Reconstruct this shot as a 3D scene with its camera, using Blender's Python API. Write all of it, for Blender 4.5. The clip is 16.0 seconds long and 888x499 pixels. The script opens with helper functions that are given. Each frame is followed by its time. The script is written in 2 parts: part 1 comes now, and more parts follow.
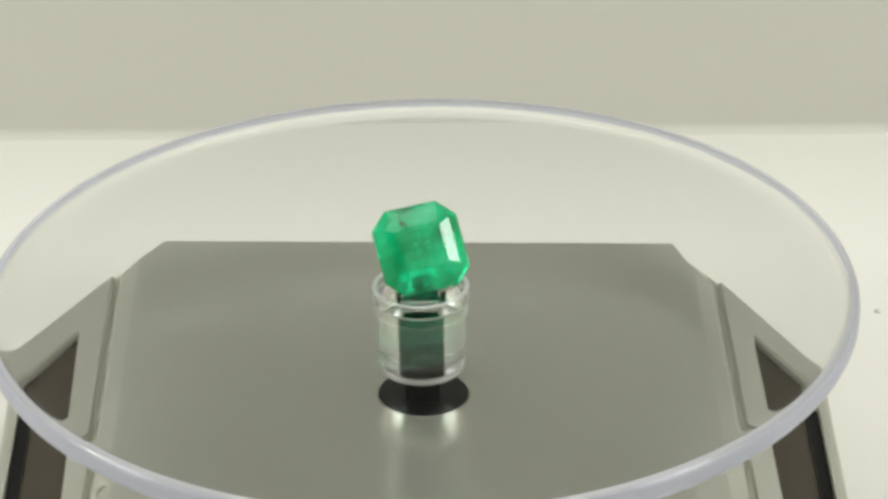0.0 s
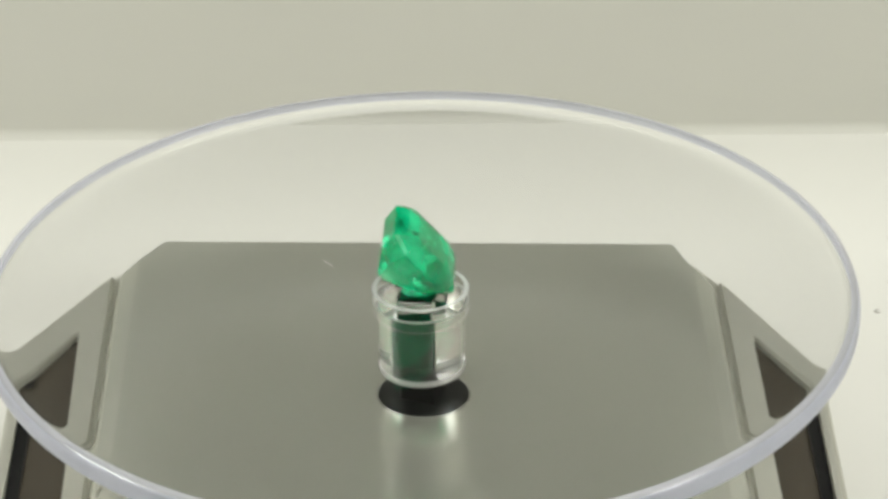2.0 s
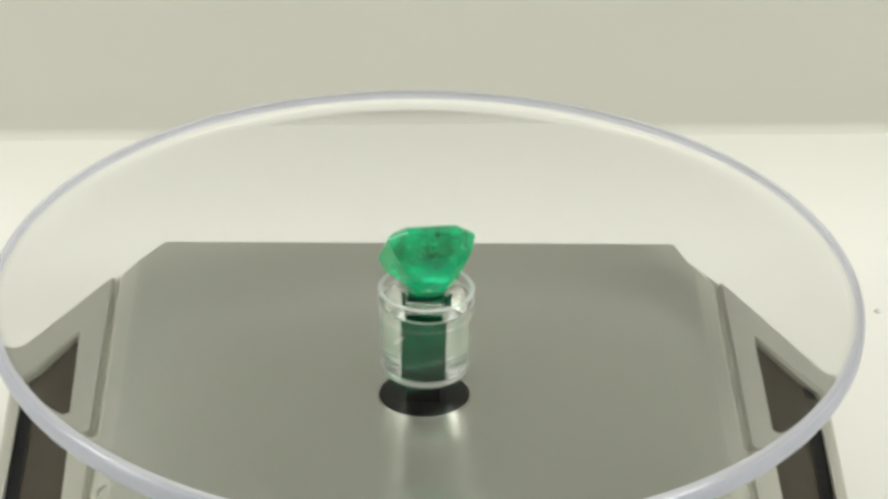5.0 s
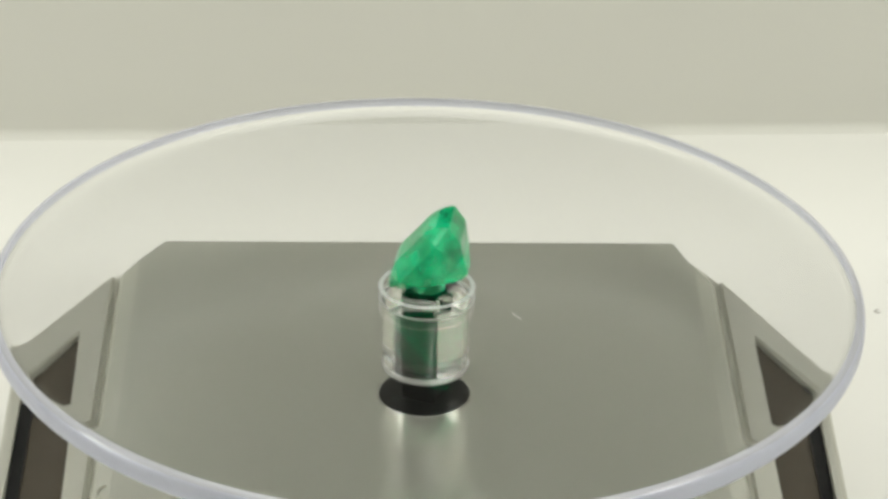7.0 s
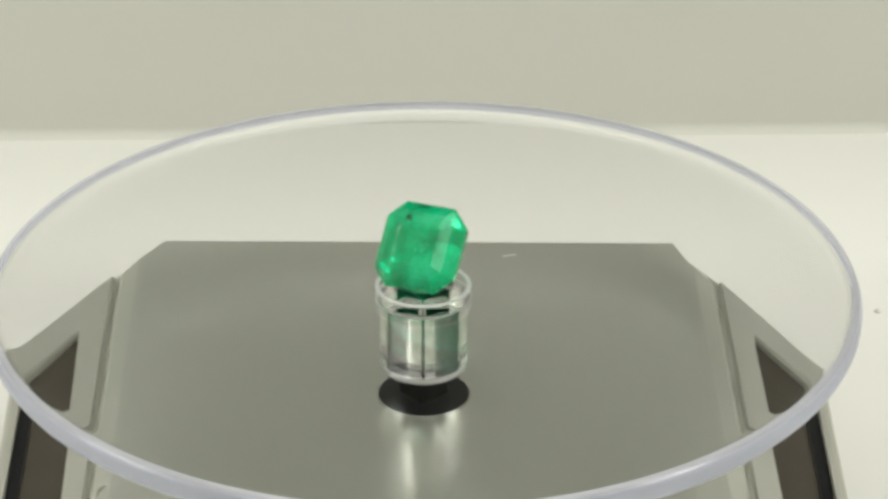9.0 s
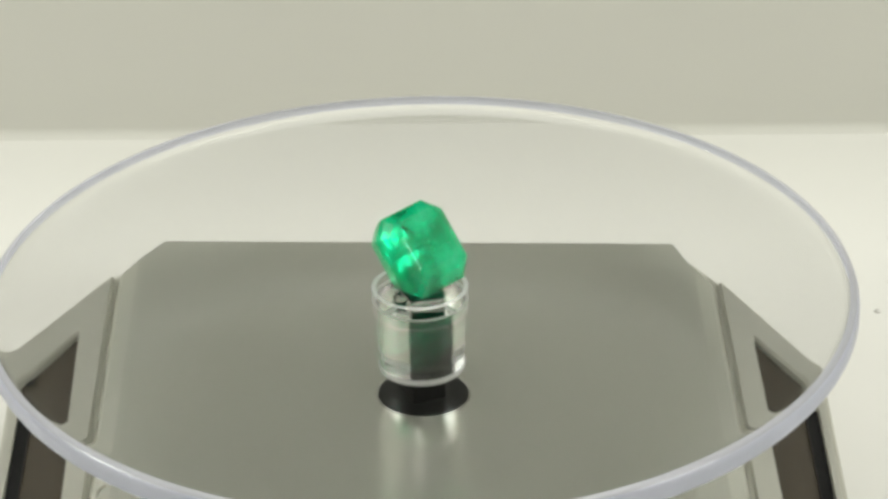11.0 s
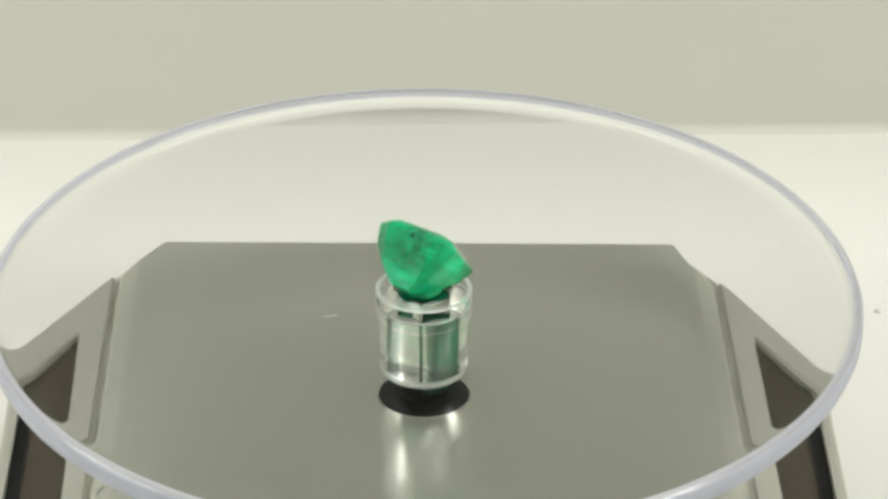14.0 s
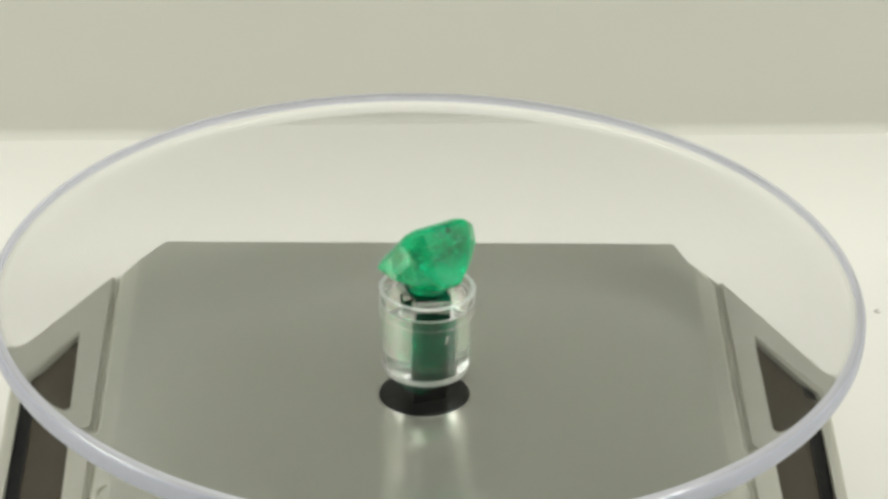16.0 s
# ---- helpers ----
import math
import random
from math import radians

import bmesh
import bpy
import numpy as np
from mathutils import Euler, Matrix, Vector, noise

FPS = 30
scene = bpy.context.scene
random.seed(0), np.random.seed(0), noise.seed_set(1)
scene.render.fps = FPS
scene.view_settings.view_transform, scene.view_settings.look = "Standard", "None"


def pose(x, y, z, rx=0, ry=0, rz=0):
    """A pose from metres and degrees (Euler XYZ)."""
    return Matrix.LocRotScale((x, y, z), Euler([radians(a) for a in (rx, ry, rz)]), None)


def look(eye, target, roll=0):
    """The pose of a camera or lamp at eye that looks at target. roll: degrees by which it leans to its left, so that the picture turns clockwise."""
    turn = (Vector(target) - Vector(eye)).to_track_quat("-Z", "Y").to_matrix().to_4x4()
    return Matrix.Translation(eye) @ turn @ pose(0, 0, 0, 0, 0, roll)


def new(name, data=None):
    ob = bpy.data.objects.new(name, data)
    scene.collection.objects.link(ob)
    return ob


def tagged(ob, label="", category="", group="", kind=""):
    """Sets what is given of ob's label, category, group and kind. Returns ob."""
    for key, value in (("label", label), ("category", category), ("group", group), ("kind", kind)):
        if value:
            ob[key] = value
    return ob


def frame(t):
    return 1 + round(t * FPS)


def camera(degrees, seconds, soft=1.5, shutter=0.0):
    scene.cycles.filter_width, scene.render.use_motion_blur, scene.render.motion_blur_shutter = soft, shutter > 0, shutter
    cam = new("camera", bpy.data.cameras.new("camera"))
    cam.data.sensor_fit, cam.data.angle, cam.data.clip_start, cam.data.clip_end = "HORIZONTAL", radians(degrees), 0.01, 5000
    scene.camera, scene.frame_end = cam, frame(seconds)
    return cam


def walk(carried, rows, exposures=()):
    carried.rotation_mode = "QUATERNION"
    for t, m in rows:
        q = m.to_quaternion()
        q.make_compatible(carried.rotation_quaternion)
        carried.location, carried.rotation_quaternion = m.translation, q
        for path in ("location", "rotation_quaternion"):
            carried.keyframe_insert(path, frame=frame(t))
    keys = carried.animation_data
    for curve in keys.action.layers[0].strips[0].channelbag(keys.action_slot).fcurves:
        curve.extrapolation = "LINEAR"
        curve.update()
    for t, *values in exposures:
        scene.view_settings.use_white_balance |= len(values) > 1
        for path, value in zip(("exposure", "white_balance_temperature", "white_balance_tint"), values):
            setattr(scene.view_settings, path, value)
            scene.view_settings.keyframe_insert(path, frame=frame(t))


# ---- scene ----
MM = 0.001
TABLE_Z = 0.0
BASE_TOP = 23.15         # top of the turntable base, in mm over the table
DISC_TOP = 39.7          # top of the clear platter
PIVOT = 20.7             # the spindle rocks about this height
PERIOD = 10.3            # seconds for one turn
TILT = 1.32              # lean of the platter on its spindle, degrees
LEAN_TIME = 3.6          # when its far side stands highest

cam = camera(13.0, 16.0, soft=3.3)
EYE, AIM = (0.00237, -0.3951, 0.2610), (0.00237, 0.00896, 0.0397)
walk(cam, [(0.0, look(EYE, AIM)), (16.0, look(EYE, AIM))], exposures=[(0.0, 0.0), (2.5, 0.0), (3.5, 0.09), (4.2, 0.10), (6.3, 0.08), (7.0, 0.04), (7.5, 0.0), (9.2, 0.0), (12.5, 0.01), (13.5, 0.03), (14.0, 0.09), (14.5, 0.06), (15.0, 0.01), (16.0, 0.03)])

# ---- light: a white room with one added dark wall, a wide ceiling softbox and two desk softboxes ----
world = bpy.data.worlds.new("room_air")
scene.world = world
world.use_nodes = True
world.node_tree.nodes["Background"].inputs[0].default_value = (1.0, 0.97, 0.90, 1)
world.node_tree.nodes["Background"].inputs[1].default_value = 0.1


def softbox(name, at, aim, wide, high, watts, colour):
    data = bpy.data.lights.new(name, "AREA")
    data.shape, data.size, data.size_y = "RECTANGLE", wide, high
    data.energy, data.color = watts, colour
    ob = new(name, data)
    ob.matrix_world = look(at, aim)
    return ob


softbox("ceiling_softbox", (0.0, -0.08, 1.2), (0.0, -0.0799, 0.0), 0.8, 1.7, 8.55, (0.985, 0.985, 0.95))
softbox("desk_softbox", (0.3535, -0.1216, 0.353), (0.0, 0.0, 0.04), 0.145, 0.125, 0.8, (0.95, 0.98, 0.96))
softbox("desk_softbox", (-0.3575, -0.0395, 0.255), (0.0, 0.0, 0.04), 0.185, 0.14, 0.6, (0.95, 0.98, 0.96))


# ---- materials ----
def material(name):
    m = bpy.data.materials.new(name)
    m.use_nodes = True
    nt = m.node_tree
    return m, nt, nt.nodes["Principled BSDF"]


def noise_node(nt, scale, detail=4.0, rough=0.55):
    co = nt.nodes.new("ShaderNodeTexCoord")
    n = nt.nodes.new("ShaderNodeTexNoise")
    n.inputs["Scale"].default_value, n.inputs["Detail"].default_value = scale, detail
    n.inputs["Roughness"].default_value = rough
    nt.links.new(co.outputs["Object"], n.inputs["Vector"])
    return n


def ramp(nt, source, stops):
    r = nt.nodes.new("ShaderNodeValToRGB")
    els = r.color_ramp.elements
    els[0].position, els[0].color = stops[0][0], (*stops[0][1], 1)
    els[1].position, els[1].color = stops[-1][0], (*stops[-1][1], 1)
    for p, c in stops[1:-1]:
        e = els.new(p)
        e.color = (*c, 1)
    nt.links.new(source, r.inputs[0])
    return r


def bump(nt, bsdf, source, strength, distance):
    b = nt.nodes.new("ShaderNodeBump")
    b.inputs["Strength"].default_value, b.inputs["Distance"].default_value = strength, distance
    nt.links.new(source, b.inputs["Height"])
    nt.links.new(b.outputs[0], bsdf.inputs["Normal"])


def grained(name, dark, light, scale, rough, rough_spread=0.08, metal=0.0, fine=2500.0, relief=0.15, specular=0.5):
    m, nt, b = material(name)
    n = noise_node(nt, scale)
    r = ramp(nt, n.outputs["Fac"], [(0.1, dark), (0.9, light)])
    nt.links.new(r.outputs[0], b.inputs["Base Color"])
    g = nt.nodes.new("ShaderNodeMapRange")
    g.inputs["To Min"].default_value, g.inputs["To Max"].default_value = rough - rough_spread, rough + rough_spread
    nt.links.new(n.outputs["Fac"], g.inputs["Value"])
    nt.links.new(g.outputs[0], b.inputs["Roughness"])
    b.inputs["Metallic"].default_value = metal
    b.inputs["Specular IOR Level"].default_value = specular
    f = noise_node(nt, fine, 3.0)
    bump(nt, b, f.outputs["Fac"], relief, 0.00005)
    return m


def clear(name, colour, ior, rough):
    m, nt, b = material(name)
    b.inputs["Base Color"].default_value = (*colour, 1)
    b.inputs["Transmission Weight"].default_value = 1.0
    b.inputs["IOR"].default_value = ior
    b.inputs["Roughness"].default_value = rough
    return m


def frosted(name, tint, rough, clarity, back, coat=0.0):
    """Clear plastic that scatters a share of the light, some of it through to the other side."""
    m, nt, b = material(name)
    b.inputs["Base Color"].default_value = (*tint, 1)
    b.inputs["Transmission Weight"].default_value = clarity
    b.inputs["IOR"].default_value, b.inputs["Roughness"].default_value = 1.49, rough
    b.inputs["Coat Weight"].default_value, b.inputs["Coat Roughness"].default_value, b.inputs["Coat IOR"].default_value = coat, 0.1, 1.6
    inner, mix = nt.nodes.new("ShaderNodeBsdfTranslucent"), nt.nodes.new("ShaderNodeMixShader")
    inner.inputs["Color"].default_value = (*tint, 1)
    mix.inputs[0].default_value = back
    nt.links.new(b.outputs[0], mix.inputs[1])
    nt.links.new(inner.outputs[0], mix.inputs[2])
    nt.links.new(mix.outputs[0], nt.nodes["Material Output"].inputs["Surface"])
    return m


MAT_TABLE = grained("white_table_laminate", (0.70, 0.693, 0.641), (0.735, 0.727, 0.676), 9.0, 0.55, relief=0.1)
MAT_BACK = grained("grey_white_backdrop", (0.595, 0.588, 0.53), (0.63, 0.622, 0.565), 6.0, 0.8, relief=0.2)
# near-black for the added north wall, so the platter mirrors little light
MAT_DARK = grained("reflection_dark_grey", (0.05, 0.05, 0.045), (0.07, 0.07, 0.06), 2.0, 0.8, fine=300.0)
MAT_ROOM = grained("white_room_paint", (0.68, 0.67, 0.62), (0.74, 0.73, 0.68), 2.0, 0.8, fine=300.0)
MAT_PANEL = grained("silver_grey_lacquer", (0.70, 0.70, 0.61), (0.75, 0.75, 0.655), 25.0, 0.23, 0.0, metal=0.58, relief=0.02)
MAT_FRAME = grained("silver_plastic", (0.47, 0.465, 0.40), (0.52, 0.515, 0.44), 40.0, 0.38, 0.05, metal=0.25)
MAT_RING = grained("brushed_steel", (0.40, 0.40, 0.36), (0.46, 0.46, 0.42), 80.0, 0.35, 0.04, metal=1.0, relief=0.03)
MAT_CELL = grained("brown_solar_cell", (0.06, 0.050, 0.036), (0.09, 0.076, 0.056), 60.0, 0.25, 0.05)
MAT_BLACK = grained("black_plastic", (0.004, 0.004, 0.004), (0.009, 0.009, 0.009), 120.0, 0.35, 0.05, specular=0.3)
MAT_CLEAR = clear("clear_acrylic", (0.985, 0.99, 0.985), 1.49, 0.0)
MAT_EDGE = frosted("lavender_acrylic_edge", (0.865, 0.882, 1.0), 0.1, 0.35, 0.64, 1.0)
MAT_LIP = frosted("polished_acrylic_lip", (0.92, 0.93, 1.0), 0.08, 0.55, 0.28, 1.0)
MAT_COLLAR = frosted("moulded_acrylic", (0.97, 0.98, 0.975), 0.08, 0.3, 0.3, 0.5)
MAT_FILLET = frosted("soft_acrylic_fillet", (0.97, 0.98, 0.975), 0.05, 0.5, 0.3)
MAT_SPINDLE = grained("matt_black_plastic", (0.003, 0.003, 0.003), (0.006, 0.006, 0.006), 120.0, 0.5, 0.05, specular=0.05)
MAT_GEL = clear("clear_gel", (0.95, 0.97, 0.95), 1.42, 0.08)
MAT_FEATHER = grained("pale_feather", (0.15, 0.65, 0.4), (0.4, 0.85, 0.65), 600.0, 0.3)
MAT_SPECK = grained("grey_speck", (0.46, 0.45, 0.41), (0.58, 0.57, 0.53), 900.0, 0.7)


def emerald():
    """Clear green beryl, clouded inside, with a swarm of dark specks below one edge of the table."""
    m, nt, b = material("included_emerald")
    cloud = noise_node(nt, 230.0, 5.0, 0.6)
    r = ramp(nt, cloud.outputs["Fac"], [(0.34, (0.001, 0.30, 0.15)), (0.45, (0.002, 0.66, 0.30)), (0.57, (0.004, 0.86, 0.40)), (0.74, (0.06, 0.94, 0.52))])
    co = nt.nodes.new("ShaderNodeTexCoord")
    gap = nt.nodes.new("ShaderNodeVectorMath")
    gap.operation = "DISTANCE"
    gap.inputs[1].default_value = (-0.4 * MM, 3.9 * MM, 0.6 * MM)
    nt.links.new(co.outputs["Object"], gap.inputs[0])
    near = nt.nodes.new("ShaderNodeMapRange")
    near.inputs["From Min"].default_value, near.inputs["From Max"].default_value = 0.8 * MM, 3.2 * MM
    near.inputs["To Min"].default_value, near.inputs["To Max"].default_value = -0.1, 0.12
    nt.links.new(gap.outputs["Value"], near.inputs["Value"])
    spread = nt.nodes.new("ShaderNodeMath")
    nt.links.new(noise_node(nt, 1150.0, 3.0, 0.6).outputs["Fac"], spread.inputs[0])
    nt.links.new(near.outputs[0], spread.inputs[1])
    specks = ramp(nt, spread.outputs[0], [(0.30, (0.01, 0.07, 0.05)), (0.38, (1, 1, 1))])
    mix = nt.nodes.new("ShaderNodeMix")
    mix.data_type, mix.blend_type = "RGBA", "MULTIPLY"
    mix.inputs[0].default_value = 1.0
    nt.links.new(r.outputs[0], mix.inputs[6])
    nt.links.new(specks.outputs[0], mix.inputs[7])
    nt.links.new(mix.outputs[2], b.inputs["Base Color"])
    b.inputs["IOR"].default_value = 1.58
    b.inputs["Roughness"].default_value = 0.02
    g = nt.nodes.new("ShaderNodeMapRange")
    g.inputs["From Min"].default_value, g.inputs["From Max"].default_value = 0.3, 0.7
    g.inputs["To Min"].default_value, g.inputs["To Max"].default_value = 0.92, 0.52
    nt.links.new(noise_node(nt, 190.0, 5.0, 0.6).outputs["Fac"], g.inputs["Value"])
    nt.links.new(g.outputs[0], b.inputs["Transmission Weight"])
    glow, both = nt.nodes.new("ShaderNodeBsdfTranslucent"), nt.nodes.new("ShaderNodeMixShader")
    both.inputs[0].default_value = 0.10
    nt.links.new(mix.outputs[2], glow.inputs["Color"])
    nt.links.new(b.outputs[0], both.inputs[1])
    nt.links.new(glow.outputs[0], both.inputs[2])
    nt.links.new(both.outputs[0], nt.nodes["Material Output"].inputs["Surface"])
    return m


MAT_EMERALD = emerald()


# ---- helpers for meshes; all outlines in millimetres ----
def part(name, bm, mats, parent=None, label="", sharp=None):
    bmesh.ops.recalc_face_normals(bm, faces=bm.faces) if sharp is None else None
    me = bpy.data.meshes.new(name)
    bm.to_mesh(me)
    bm.free()
    for m in (mats if isinstance(mats, (list, tuple)) else [mats]):
        me.materials.append(m)
    ob = new(name, me)
    if sharp is not None:
        me.polygons.foreach_set("use_smooth", [True] * len(me.polygons))
        me.set_sharp_from_angle(angle=radians(sharp))
    if parent:
        ob.parent = parent
    if label:
        tagged(ob, label)
    return ob


def slab(outline, z0, z1, bevel=0.0, steps=3, bm=None):
    """A plate from a plan outline, with a rounded upper rim."""
    bm = bm or bmesh.new()
    low = [bm.verts.new((x * MM, y * MM, z0 * MM)) for x, y in outline]
    top = [bm.verts.new((x * MM, y * MM, z1 * MM)) for x, y in outline]
    bm.faces.new(low[::-1])
    cap = bm.faces.new(top)
    n = len(low)
    for i in range(n):
        bm.faces.new((low[i], low[(i + 1) % n], top[(i + 1) % n], top[i]))
    bmesh.ops.recalc_face_normals(bm, faces=bm.faces)
    if bevel:
        bmesh.ops.bevel(bm, geom=list(cap.edges), offset=bevel * MM, segments=steps, profile=0.5, affect="EDGES")
    return bm


def rounded(points, radius, steps=6):
    """Plan outline with its corners rounded off."""
    out, n = [], len(points)
    for i in range(n):
        p, a, b = (Vector(points[j % n]) for j in (i, i - 1, i + 1))
        u, v = (a - p), (b - p)
        cut = min(radius, u.length * 0.45, v.length * 0.45)
        s, e = p + u.normalized() * cut, p + v.normalized() * cut
        for k in range(steps + 1):
            f = k / steps
            out.append(tuple(s * (1 - f) ** 2 + p * 2 * f * (1 - f) + e * f * f))
    return out


def ring_plate(outer, inner, z0, z1, lip=0.8):
    """A frame between two outlines of the same count, with softened rims."""
    bm = bmesh.new()
    n = len(outer)

    def shrink(a, b, d):
        out = []
        for p, q in zip(a, b):
            p, q = Vector(p), Vector(q)
            w = q - p
            out.append(p + w * min(0.45, d / max(w.length, 1e-6)))
        return out

    loops = []
    for pts, z in ((outer, z0), (outer, z1 - lip), (shrink(outer, inner, lip * 0.35), z1 - lip * 0.3), (shrink(outer, inner, lip), z1),
                   (shrink(inner, outer, lip), z1), (shrink(inner, outer, lip * 0.35), z1 - lip * 0.3), (inner, z1 - lip), (inner, z0)):
        loops.append([bm.verts.new((p[0] * MM, p[1] * MM, z * MM)) for p in pts])
    for a, b in zip(loops, loops[1:] + loops[:1]):
        for i in range(n):
            j = (i + 1) % n
            bm.faces.new((a[i], a[j], b[j], b[i]))
    bmesh.ops.recalc_face_normals(bm, faces=bm.faces)
    return bm


def loft(rings, closed_ends=True, marks={}):
    """A skin over rings of points in mm; marks: the material slot of the faces after a ring."""
    bm = bmesh.new()
    loops = [[bm.verts.new((x * MM, y * MM, z * MM)) for x, y, z in r] for r in rings]
    n = len(loops[0])
    for k, (a, b) in enumerate(zip(loops, loops[1:])):
        for i in range(n):
            j = (i + 1) % n
            f = bm.faces.new((a[i], a[j], b[j], b[i]))
            f.material_index = marks.get(k, 0)
    if closed_ends:
        bm.faces.new(loops[0])
        bm.faces.new(loops[-1])
    bmesh.ops.recalc_face_normals(bm, faces=bm.faces)
    return bm


def circle(r, z, n=192):
    return [(r * math.cos(2 * math.pi * i / n), r * math.sin(2 * math.pi * i / n), z) for i in range(n)]


def square(h, z, n=192, blunt=0.0):
    out = []
    for i in range(n):
        c, s = math.cos(2 * math.pi * i / n), math.sin(2 * math.pi * i / n)
        k = min(h / max(abs(c), abs(s)), (2 * h - blunt) / (abs(c) + abs(s)))
        out.append((c * k, s * k, z))
    return out


# ---- room, table and backdrop ----
def wall_box(name, x0, x1, y0, y1, z0, z1, mat):
    bm = bmesh.new()
    bmesh.ops.create_cube(bm, size=1.0)
    for v in bm.verts:
        v.co = Vector(((x0 + x1) / 2 + v.co.x * (x1 - x0), (y0 + y1) / 2 + v.co.y * (y1 - y0), (z0 + z1) / 2 + v.co.z * (z1 - z0)))
    return tagged(part(name, bm, mat), kind="structure")


def build_room():
    tagged(wall_box("table_top", -0.42, 0.42, -1.6, 1.2, -0.03, 0.0, MAT_TABLE), "plain white smooth table top under the turntable", "table")
    # upright backdrop that meets the table in a small sweep
    bm = bmesh.new()
    prof = []
    for k in range(13):
        a = math.pi / 2 * k / 12
        prof.append((-0.0018 + 0.0018 * math.sin(a), -0.0002 + 0.0018 * (1 - math.cos(a))))
    prof += [(0.0, 0.064), (0.012, 0.064), (0.012, -0.001), (-0.0018, -0.001)]
    ends = [[bm.verts.new((x, y, z)) for y, z in prof] for x in (-0.3, 0.3)]
    for i in range(len(prof)):
        j = (i + 1) % len(prof)
        bm.faces.new((ends[0][i], ends[0][j], ends[1][j], ends[1][i]))
    bm.faces.new(ends[0]), bm.faces.new(ends[1])
    back = tagged(part("backdrop", bm, MAT_BACK), "plain pale grey low backdrop board standing on the table", "backdrop", kind="structure")
    back.matrix_world = pose(0.0, 0.1168, 0.0, 0, 0, 1.05)
    # unseen north side, added dark only to keep the platter's reflection dark
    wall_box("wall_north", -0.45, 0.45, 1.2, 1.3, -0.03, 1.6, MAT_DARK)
    wall_box("wall_south", -0.45, 0.45, -1.7, -1.6, -0.03, 1.6, MAT_ROOM)
    wall_box("wall_east", 0.42, 0.45, -1.6, 1.2, -0.03, 1.6, MAT_ROOM)
    wall_box("wall_west", -0.45, -0.42, -1.6, 1.2, -0.03, 1.6, MAT_ROOM)
    wall_box("ceiling", -0.45, 0.45, -1.7, 1.3, 1.6, 1.7, MAT_ROOM)


# ---- turntable base ----
def build_base():
    base = tagged(new("solar_turntable"), "silver plastic solar turntable with dark cells and a clear round platter", "turntable")
    outline = [(31.8, 39.0), (-33.4, 39.7), (-39.2, 31.9), (-50.0, 13.6), (-49.6, -46), (-35, -72), (34, -72), (49.4, -46), (48.5, 8.6), (37.2, 30.2)]
    part("housing", slab(rounded(outline, 2.0), 0.0, 21.0, 0.5), MAT_FRAME, base)
    # middle panel: flat, falling off slightly along both sides
    bm = bmesh.new()
    xs = [-38.45, -38.2, -37.8, -36.0, -35.2, -33.0, 31.4, 33.8, 34.6, 36.5, 36.9, 37.15]
    zs = [21.0, 21.4, 21.6, 21.95, 22.0, 22.0, 22.0, 22.0, 21.95, 21.6, 21.4, 21.0]

    def far_edge(x):
        if x > 31.4:
            return 38.9 - (x - 31.4) * 1.82
        if x < -33.0:
            return 39.6 + (x + 33.0) * 1.58
        return 39.25 - x * 0.011

    def splay(row, by):
        """The panel's one side runs askew."""
        return [x + by if x > 33 else x for x in row]

    near, far, foot = ([bm.verts.new((x * MM, y * MM, z * MM)) for x, y, z in zip(xs, ys, heights)]
                       for xs, ys, heights in ((splay(xs, 2.4), [-71.8] * len(xs), zs), (splay(xs, -0.9), [far_edge(x) for x in xs], zs), (splay(xs, -0.9), [far_edge(x) for x in xs], [20.9] * len(xs))))
    for i in range(len(xs) - 1):
        bm.faces.new((near[i], near[i + 1], far[i + 1], far[i]))
        bm.faces.new((far[i], far[i + 1], foot[i + 1], foot[i]))
    part("top_panel", bm, MAT_PANEL, base, "satin silver-grey flat middle panel")
    sides = (([(36.75, 30.0), (39.7, -64.5), (48.5, -46), (47.8, 8.5)], [(40.2, 15.3), (42.3, -49.5), (47.6, -40), (46.8, 2.2)]),
             ([(-38.9, 31.5), (-49.4, 13.2), (-49.0, -46), (-38.9, -64.5)], [(-42.2, 16.4), (-48.1, 4.0), (-47.9, -40), (-40.9, -49.5)]))
    for outer, inner in sides:
        frame_out, frame_in = rounded(outer, 0.3, 8), rounded(inner, 0.8, 8)
        part("side_frame", ring_plate(frame_out, frame_in, 20.98, 22.0, 1.1), MAT_FRAME, base)
        part("solar_cell", slab(rounded(inner, 0.7, 3), 20.98, 21.12), MAT_CELL, base, "dark brown solar cell sunk in its frame")
        # black strip along the window's outer rim
        w = 1.5 if inner[0][0] > 0 else -1.5
        rim_far = inner[3] if w > 0 else inner[1]
        rim_near = inner[2]
        strip = [rim_far, rim_near, (rim_near[0] - w, rim_near[1]), (rim_far[0] - w, rim_far[1] + 2.7)]
        part("gasket", slab(strip, 21.124, 21.5, 0.1), MAT_BLACK, base, "black rubber gasket strip")
    # short raised arc beside one groove
    bm = bmesh.new()
    loops = []
    for k in range(13):
        a = radians(100 + 110 * k / 12)
        loops.append([bm.verts.new(((-36.2 + r * math.cos(a)) * MM, (-16.2 + 1.3 * r * math.sin(a)) * MM, z * MM)) for r, z in ((1.08, 21.8), (1.13, 21.97), (1.27, 21.97), (1.32, 21.8))])
    for u, v in zip(loops, loops[1:]):
        for i in range(3):
            bm.faces.new((u[i], u[i + 1], v[i + 1], v[i]))
    part("raised_arc", bm, MAT_FRAME, base)
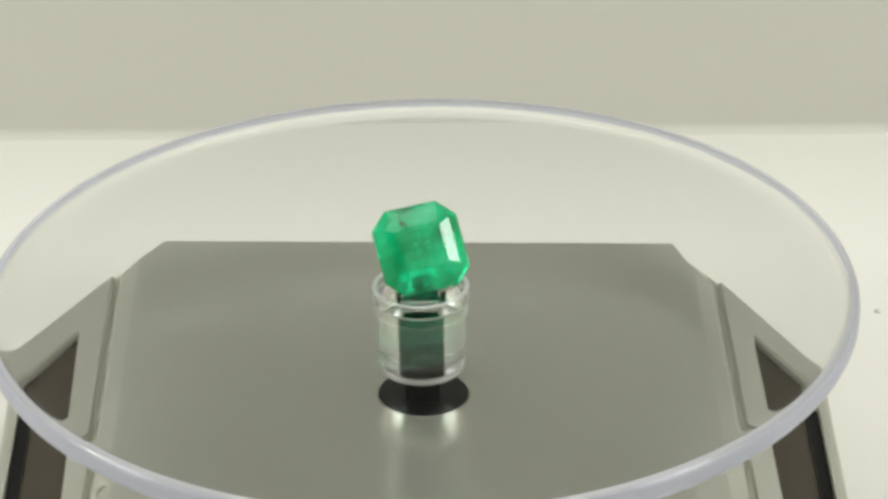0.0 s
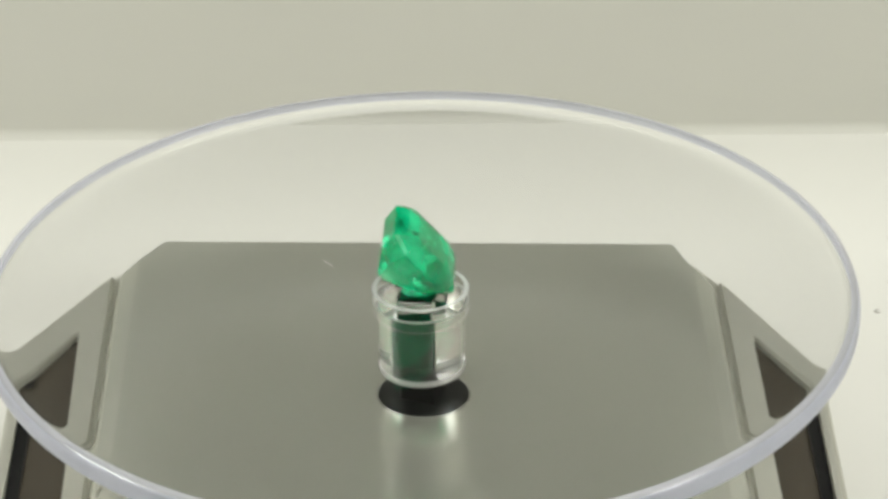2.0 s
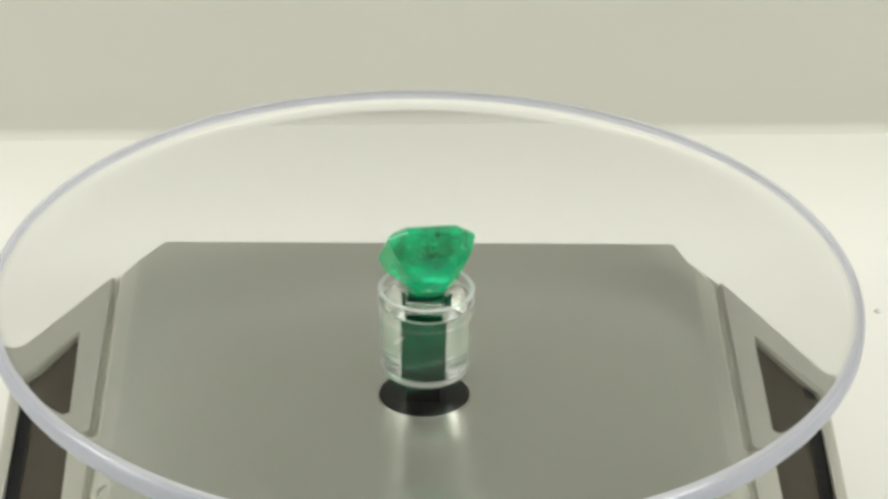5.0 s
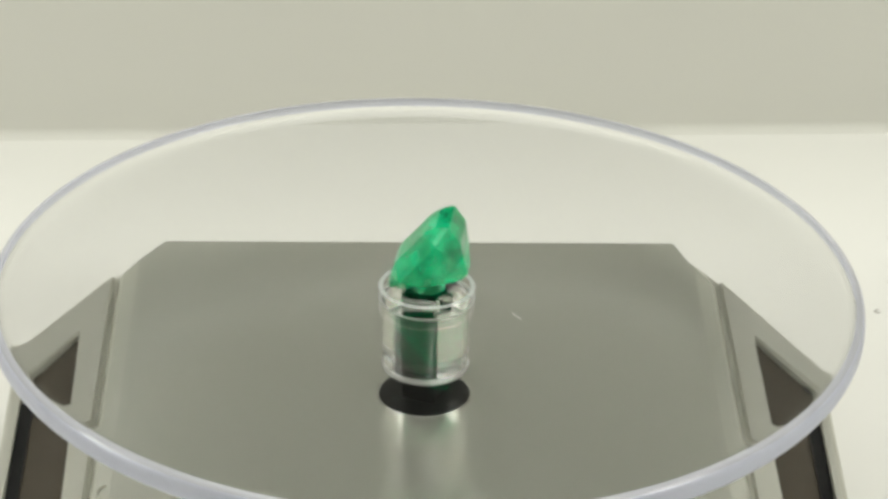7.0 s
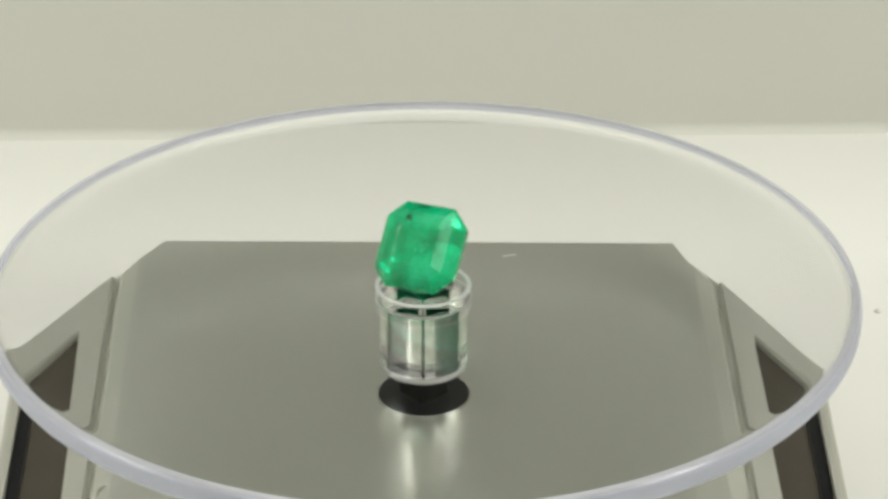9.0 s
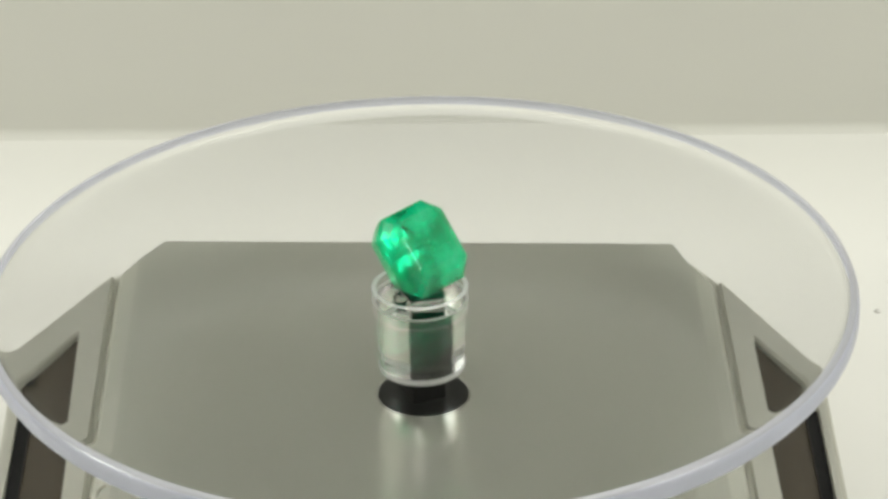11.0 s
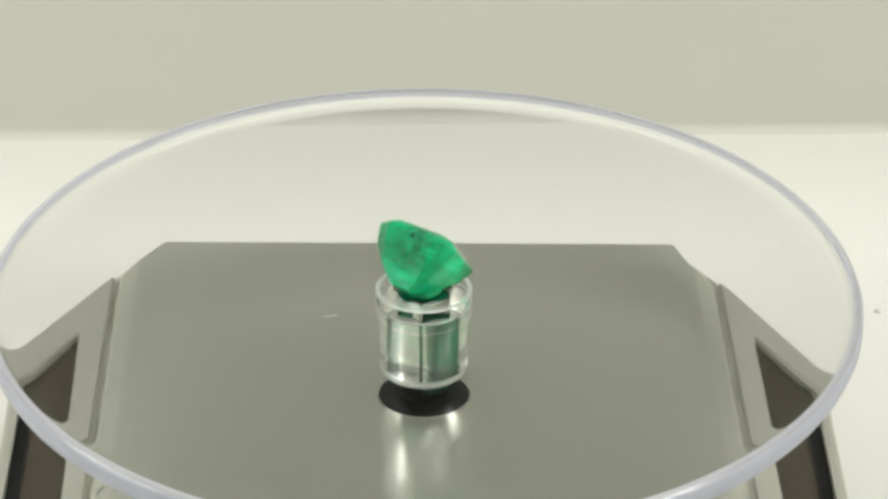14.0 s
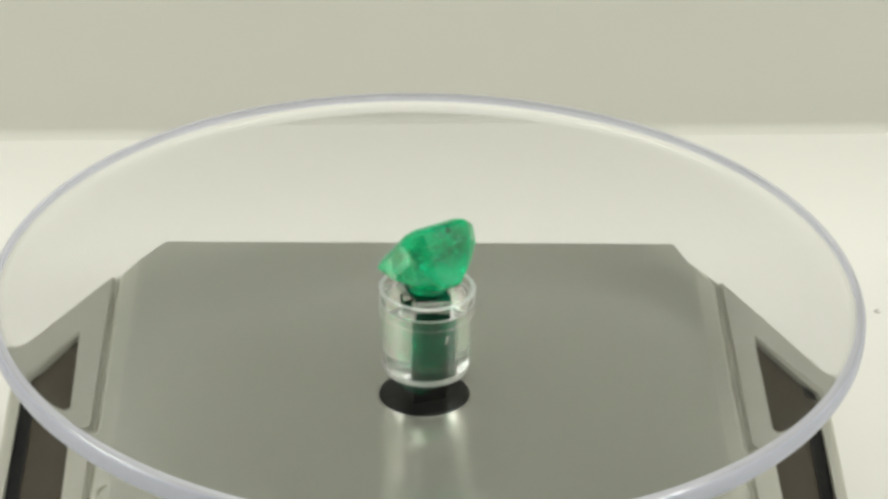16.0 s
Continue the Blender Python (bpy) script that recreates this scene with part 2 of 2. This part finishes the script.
    # black bushing in the middle with a thin metal ring round it
    part("bushing", loft([circle(0.4, 23.3, 64), circle(5.1, 23.3, 64), circle(5.3, 23.28, 64), circle(5.38, 23.22, 64), circle(5.38, 22.9, 64)]),
         MAT_BLACK, base, "round black plastic bushing", sharp=50)
    part("bushing_ring", loft([circle(5.4, 22.9, 64), circle(5.4, 23.22, 64), circle(5.45, 23.24, 64), circle(5.5, 23.22, 64), circle(5.6, 23.1, 64)]),
         MAT_RING, base, sharp=20)
    lift = Matrix.Translation((0, -0.0022, 0)) @ Matrix.Diagonal((0.9946, 1.0, BASE_TOP / 22.0, 1))
    for piece in base.children:
        if not piece.name.startswith("bushing"):
            piece.data.transform(lift)
    return base


# ---- clear platter with its collar, turning on a square spindle ----
def build_platter(turntable):
    top = DISC_TOP - PIVOT
    r, t, f = 50.9, 3.6, 1.1
    rings = [circle(0.5, top), circle(5.08, top), circle(5.16, top + 0.06), circle(5.54, top + 0.06), circle(5.62, top)]   # with the seam of the collar
    rings += [circle(x, top) for x in (12, 30, r - f - 0.05)]
    first = len(rings)
    for k in range(9):
        a = math.pi / 2 * k / 8
        rings.append(circle(r - f + f * math.sin(a), top - f + f * math.cos(a)))
    side = len(rings)
    for k in range(13):
        a = math.pi / 2 * k / 12
        rings.append(circle(r - 3.7 + 3.7 * math.cos(a) ** 0.8, top - t + 1.8 - 1.8 * math.sin(a) ** 0.9))
    rings += [circle(r - 3.75, top - t), circle(20, top - t), circle(5.75, top - t)]
    fillet = len(rings)
    rings += [circle(5.2 + 0.4 * (1 - math.sin(a)), top - t - 0.4 * (1 - math.cos(a))) for a in (math.pi / 2 * k / 6 for k in range(7))]
    shaft = len(rings) - 1
    rings += [circle(5.0, top - 11.9), circle(5.08, top - 12.0), circle(5.08, top - 12.4), circle(5.0, top - 12.65), circle(4.75, top - 12.8), circle(4.7, top - 12.8)]
    collar = [1, 2, 3] + list(range(shaft + 1, len(rings) - 1))
    hole = 2.25
    rings += [square(hole, top - 12.8, blunt=0.11), square(hole, top - 1.1, blunt=0.11), square(0.3, top - 1.1)]
    disc = part("platter", loft(rings, marks={**{k: 3 for k in range(first, first + 4)}, **{k: 1 for k in range(first + 4, side + 6)}, **{k: 2 for k in collar}, **{k: 4 for k in range(fillet, shaft)}}), [MAT_CLEAR, MAT_EDGE, MAT_COLLAR, MAT_LIP, MAT_FILLET], turntable,
                "clear acrylic platter with a lavender-tinted rounded edge", sharp=35)
    bm = slab(rounded([(2.05, 2.05), (-2.05, 2.05), (-2.05, -2.05), (2.05, -2.05)], 0.15, 3), 22.5 - PIVOT, DISC_TOP - PIVOT - 1.13, 0.1)
    part("spindle", bm, MAT_SPINDLE, disc, "black square drive spindle inside the clear collar")
    return disc


# ---- the emerald ----
def build_emerald():
    def octagon(hx, hy, cut, z, off=0.0):
        pts = [(hx, -hy + cut), (hx, hy - cut), (hx - cut, hy), (-hx + cut, hy), (-hx, hy - cut), (-hx, -hy + cut), (-hx + cut, -hy), (hx - cut, -hy)]
        return [(x, y + off, z) for x, y in pts]

    # table, two crown steps, girdle, then the pavilion down to its keel, which lies off the middle
    rings = [octagon(2.55, 2.55, 0.35, 1.5), octagon(3.9, 3.9, 1.15, 1.1), octagon(4.8, 4.8, 1.75, 0.5), octagon(5.15, 5.15, 2.0, 0.08),
             octagon(5.15, 5.15, 2.0, -0.12), octagon(4.5, 4.3, 1.55, -2.1, 0.4),
             octagon(3.1, 2.25, 0.85, -4.2, 0.75), octagon(1.4, 0.6, 0.2, -5.8, 1.0)]
    bm = loft(rings)
    bmesh.ops.bevel(bm, geom=list(bm.edges), offset=0.04 * MM, segments=1, affect="EDGES")
    bmesh.ops.recalc_face_normals(bm, faces=bm.faces)
    gem = tagged(new("emerald_gem"), "square step-cut green emerald with cut corners, leaning on the clear platter", "gemstone")
    for name, low, high in (("crown", 0.07, 9.0), ("girdle", -0.11, 0.07), ("pavilion", -9.0, -0.11)):
        piece = bm.copy()
        away = [f for f in piece.faces if not low * MM <= f.calc_center_median().z < high * MM]
        bmesh.ops.delete(piece, geom=away, context="FACES")
        me = bpy.data.meshes.new(name)
        piece.to_mesh(me)
        piece.free()
        me.materials.append(MAT_EMERALD)
        new(name, me).parent = gem
    bm.free()
    # dark crystals and pale feathers inside the stone, thickest below one edge of the table
    rng = random.Random(5)
    for name, count, mat, size, middle, spread in (("crystal_inclusions", 34, MAT_BLACK, 0.16, (-0.3, 3.0, 0.2), (1.5, 0.8, 0.5)),
                                                   ("feather_inclusions", 16, MAT_FEATHER, 0.3, (0.2, 1.0, -0.6), (1.8, 1.8, 0.9))):
        inside = bmesh.new()
        for i in range(count):
            at = [c + rng.gauss(0, 0.6) * w for c, w in zip(middle, spread)]
            at[2] = min(at[2], 0.75 if name[0] == "c" else 0.3)
            stretch = Matrix.Diagonal((rng.uniform(0.5, 1.8), rng.uniform(0.4, 1.2), rng.uniform(0.15, 0.5), 1))
            turn = Euler([rng.uniform(0, 3) for k in range(3)]).to_matrix().to_4x4()
            bmesh.ops.create_icosphere(inside, subdivisions=1, radius=size * rng.uniform(0.5, 1.2) * MM, matrix=Matrix.Translation([c * MM for c in at]) @ turn @ stretch)
        tagged(part(name, inside, mat, gem), kind="stuff")
    return gem


def build_gel():
    """A flat dab of clear gel on the platter under the stone."""
    rings = [circle(2.2 * math.cos(a) + 0.02, 1.35 * math.sin(a), 48) for a in (math.pi / 2 * k / 8 for k in range(9))]
    rings = [[(x * (1 + 0.05 * math.sin(3 * math.atan2(y, x))), y, z) for x, y, z in r] for r in rings]
    gel = part("gel_dab", loft(rings), MAT_GEL, sharp=60)
    return tagged(gel, "small clear dab of gel holding the emerald on the platter", "gel dab")


def turn_at(t):
    """Pose of all that turns with the spindle, about the pivot."""
    spin = Matrix.Rotation(2 * math.pi * t / PERIOD, 4, "Z")
    lean_turn = Matrix.Rotation(2 * math.pi * LEAN_TIME / PERIOD, 4, "Z")
    lean = lean_turn.inverted() @ Matrix.Rotation(radians(TILT), 4, "X") @ lean_turn
    return Matrix.Translation((0, 0, PIVOT * MM)) @ spin @ lean


def gem_seat(gem):
    """Pose of the stone on the platter, in the platter's space: it leans on one pavilion face."""
    m = Matrix.Rotation(radians(15.7), 4, "Z") @ Matrix.Rotation(radians(50.0), 4, "X") @ Matrix.Rotation(radians(4.0), 4, "Z")
    pts = [m @ v.co for piece in gem.children for v in piece.data.vertices]
    face = Matrix.Rotation(radians(15.7), 3, "Z") @ Vector((0, -1, 0))
    along = [p.dot(face) for p in pts]
    shift = face * (-0.0004 - (min(along) + max(along)) / 2)
    drop = (DISC_TOP - PIVOT + 0.65) * MM - min(p.z for p in pts)
    return Matrix.Translation((shift.x, shift.y, drop)) @ m


def build_fibre():
    """A short pale dust fibre lying on the platter."""
    rings = []
    for k in range(9):
        f = k / 8 - 0.5
        rings.append([(1.6 * f, 0.35 * math.sin(3 * f) + 0.05 * math.cos(a), 0.05 + 0.05 * math.sin(a)) for a in (2 * math.pi * i / 6 for i in range(6))])
    ob = part("dust_fibre", loft(rings), MAT_SPECK, sharp=80)
    return tagged(ob, "tiny pale dust fibre lying on the clear platter", "dust fibre")


def build_speck():
    bm = bmesh.new()
    bmesh.ops.create_icosphere(bm, subdivisions=2, radius=0.00038)
    for v in bm.verts:
        v.co *= 1 + 0.25 * noise.noise(v.co * 4000)
        v.co.z *= 0.5
    ob = part("speck", bm, MAT_SPECK)
    ob.matrix_world = pose(0.0611, 0.0638, 0.0002)
    return tagged(ob, "tiny grey speck of dust on the white table", "speck")


build_room()
turntable = build_base()
platter = build_platter(turntable)
gem = build_emerald()
gel = build_gel()
fibre = build_fibre()
build_speck()


def motions():
    seat = gem_seat(gem)
    times = [k * 0.25 for k in range(65)]
    walk(platter, [(t, turn_at(t)) for t in times])
    walk(gel, [(t, turn_at(t) @ Matrix.Translation((0, 0, (DISC_TOP - PIVOT + 0.01) * MM))) for t in times])
    lying = Matrix.Translation((0.0019, 0.0123, (DISC_TOP - PIVOT + 0.005) * MM)) @ Matrix.Rotation(0.6, 4, "Z")
    walk(fibre, [(t, turn_at(t) @ lying) for t in times])
    walk(gem, [(t, turn_at(t) @ seat) for t in times])


motions()
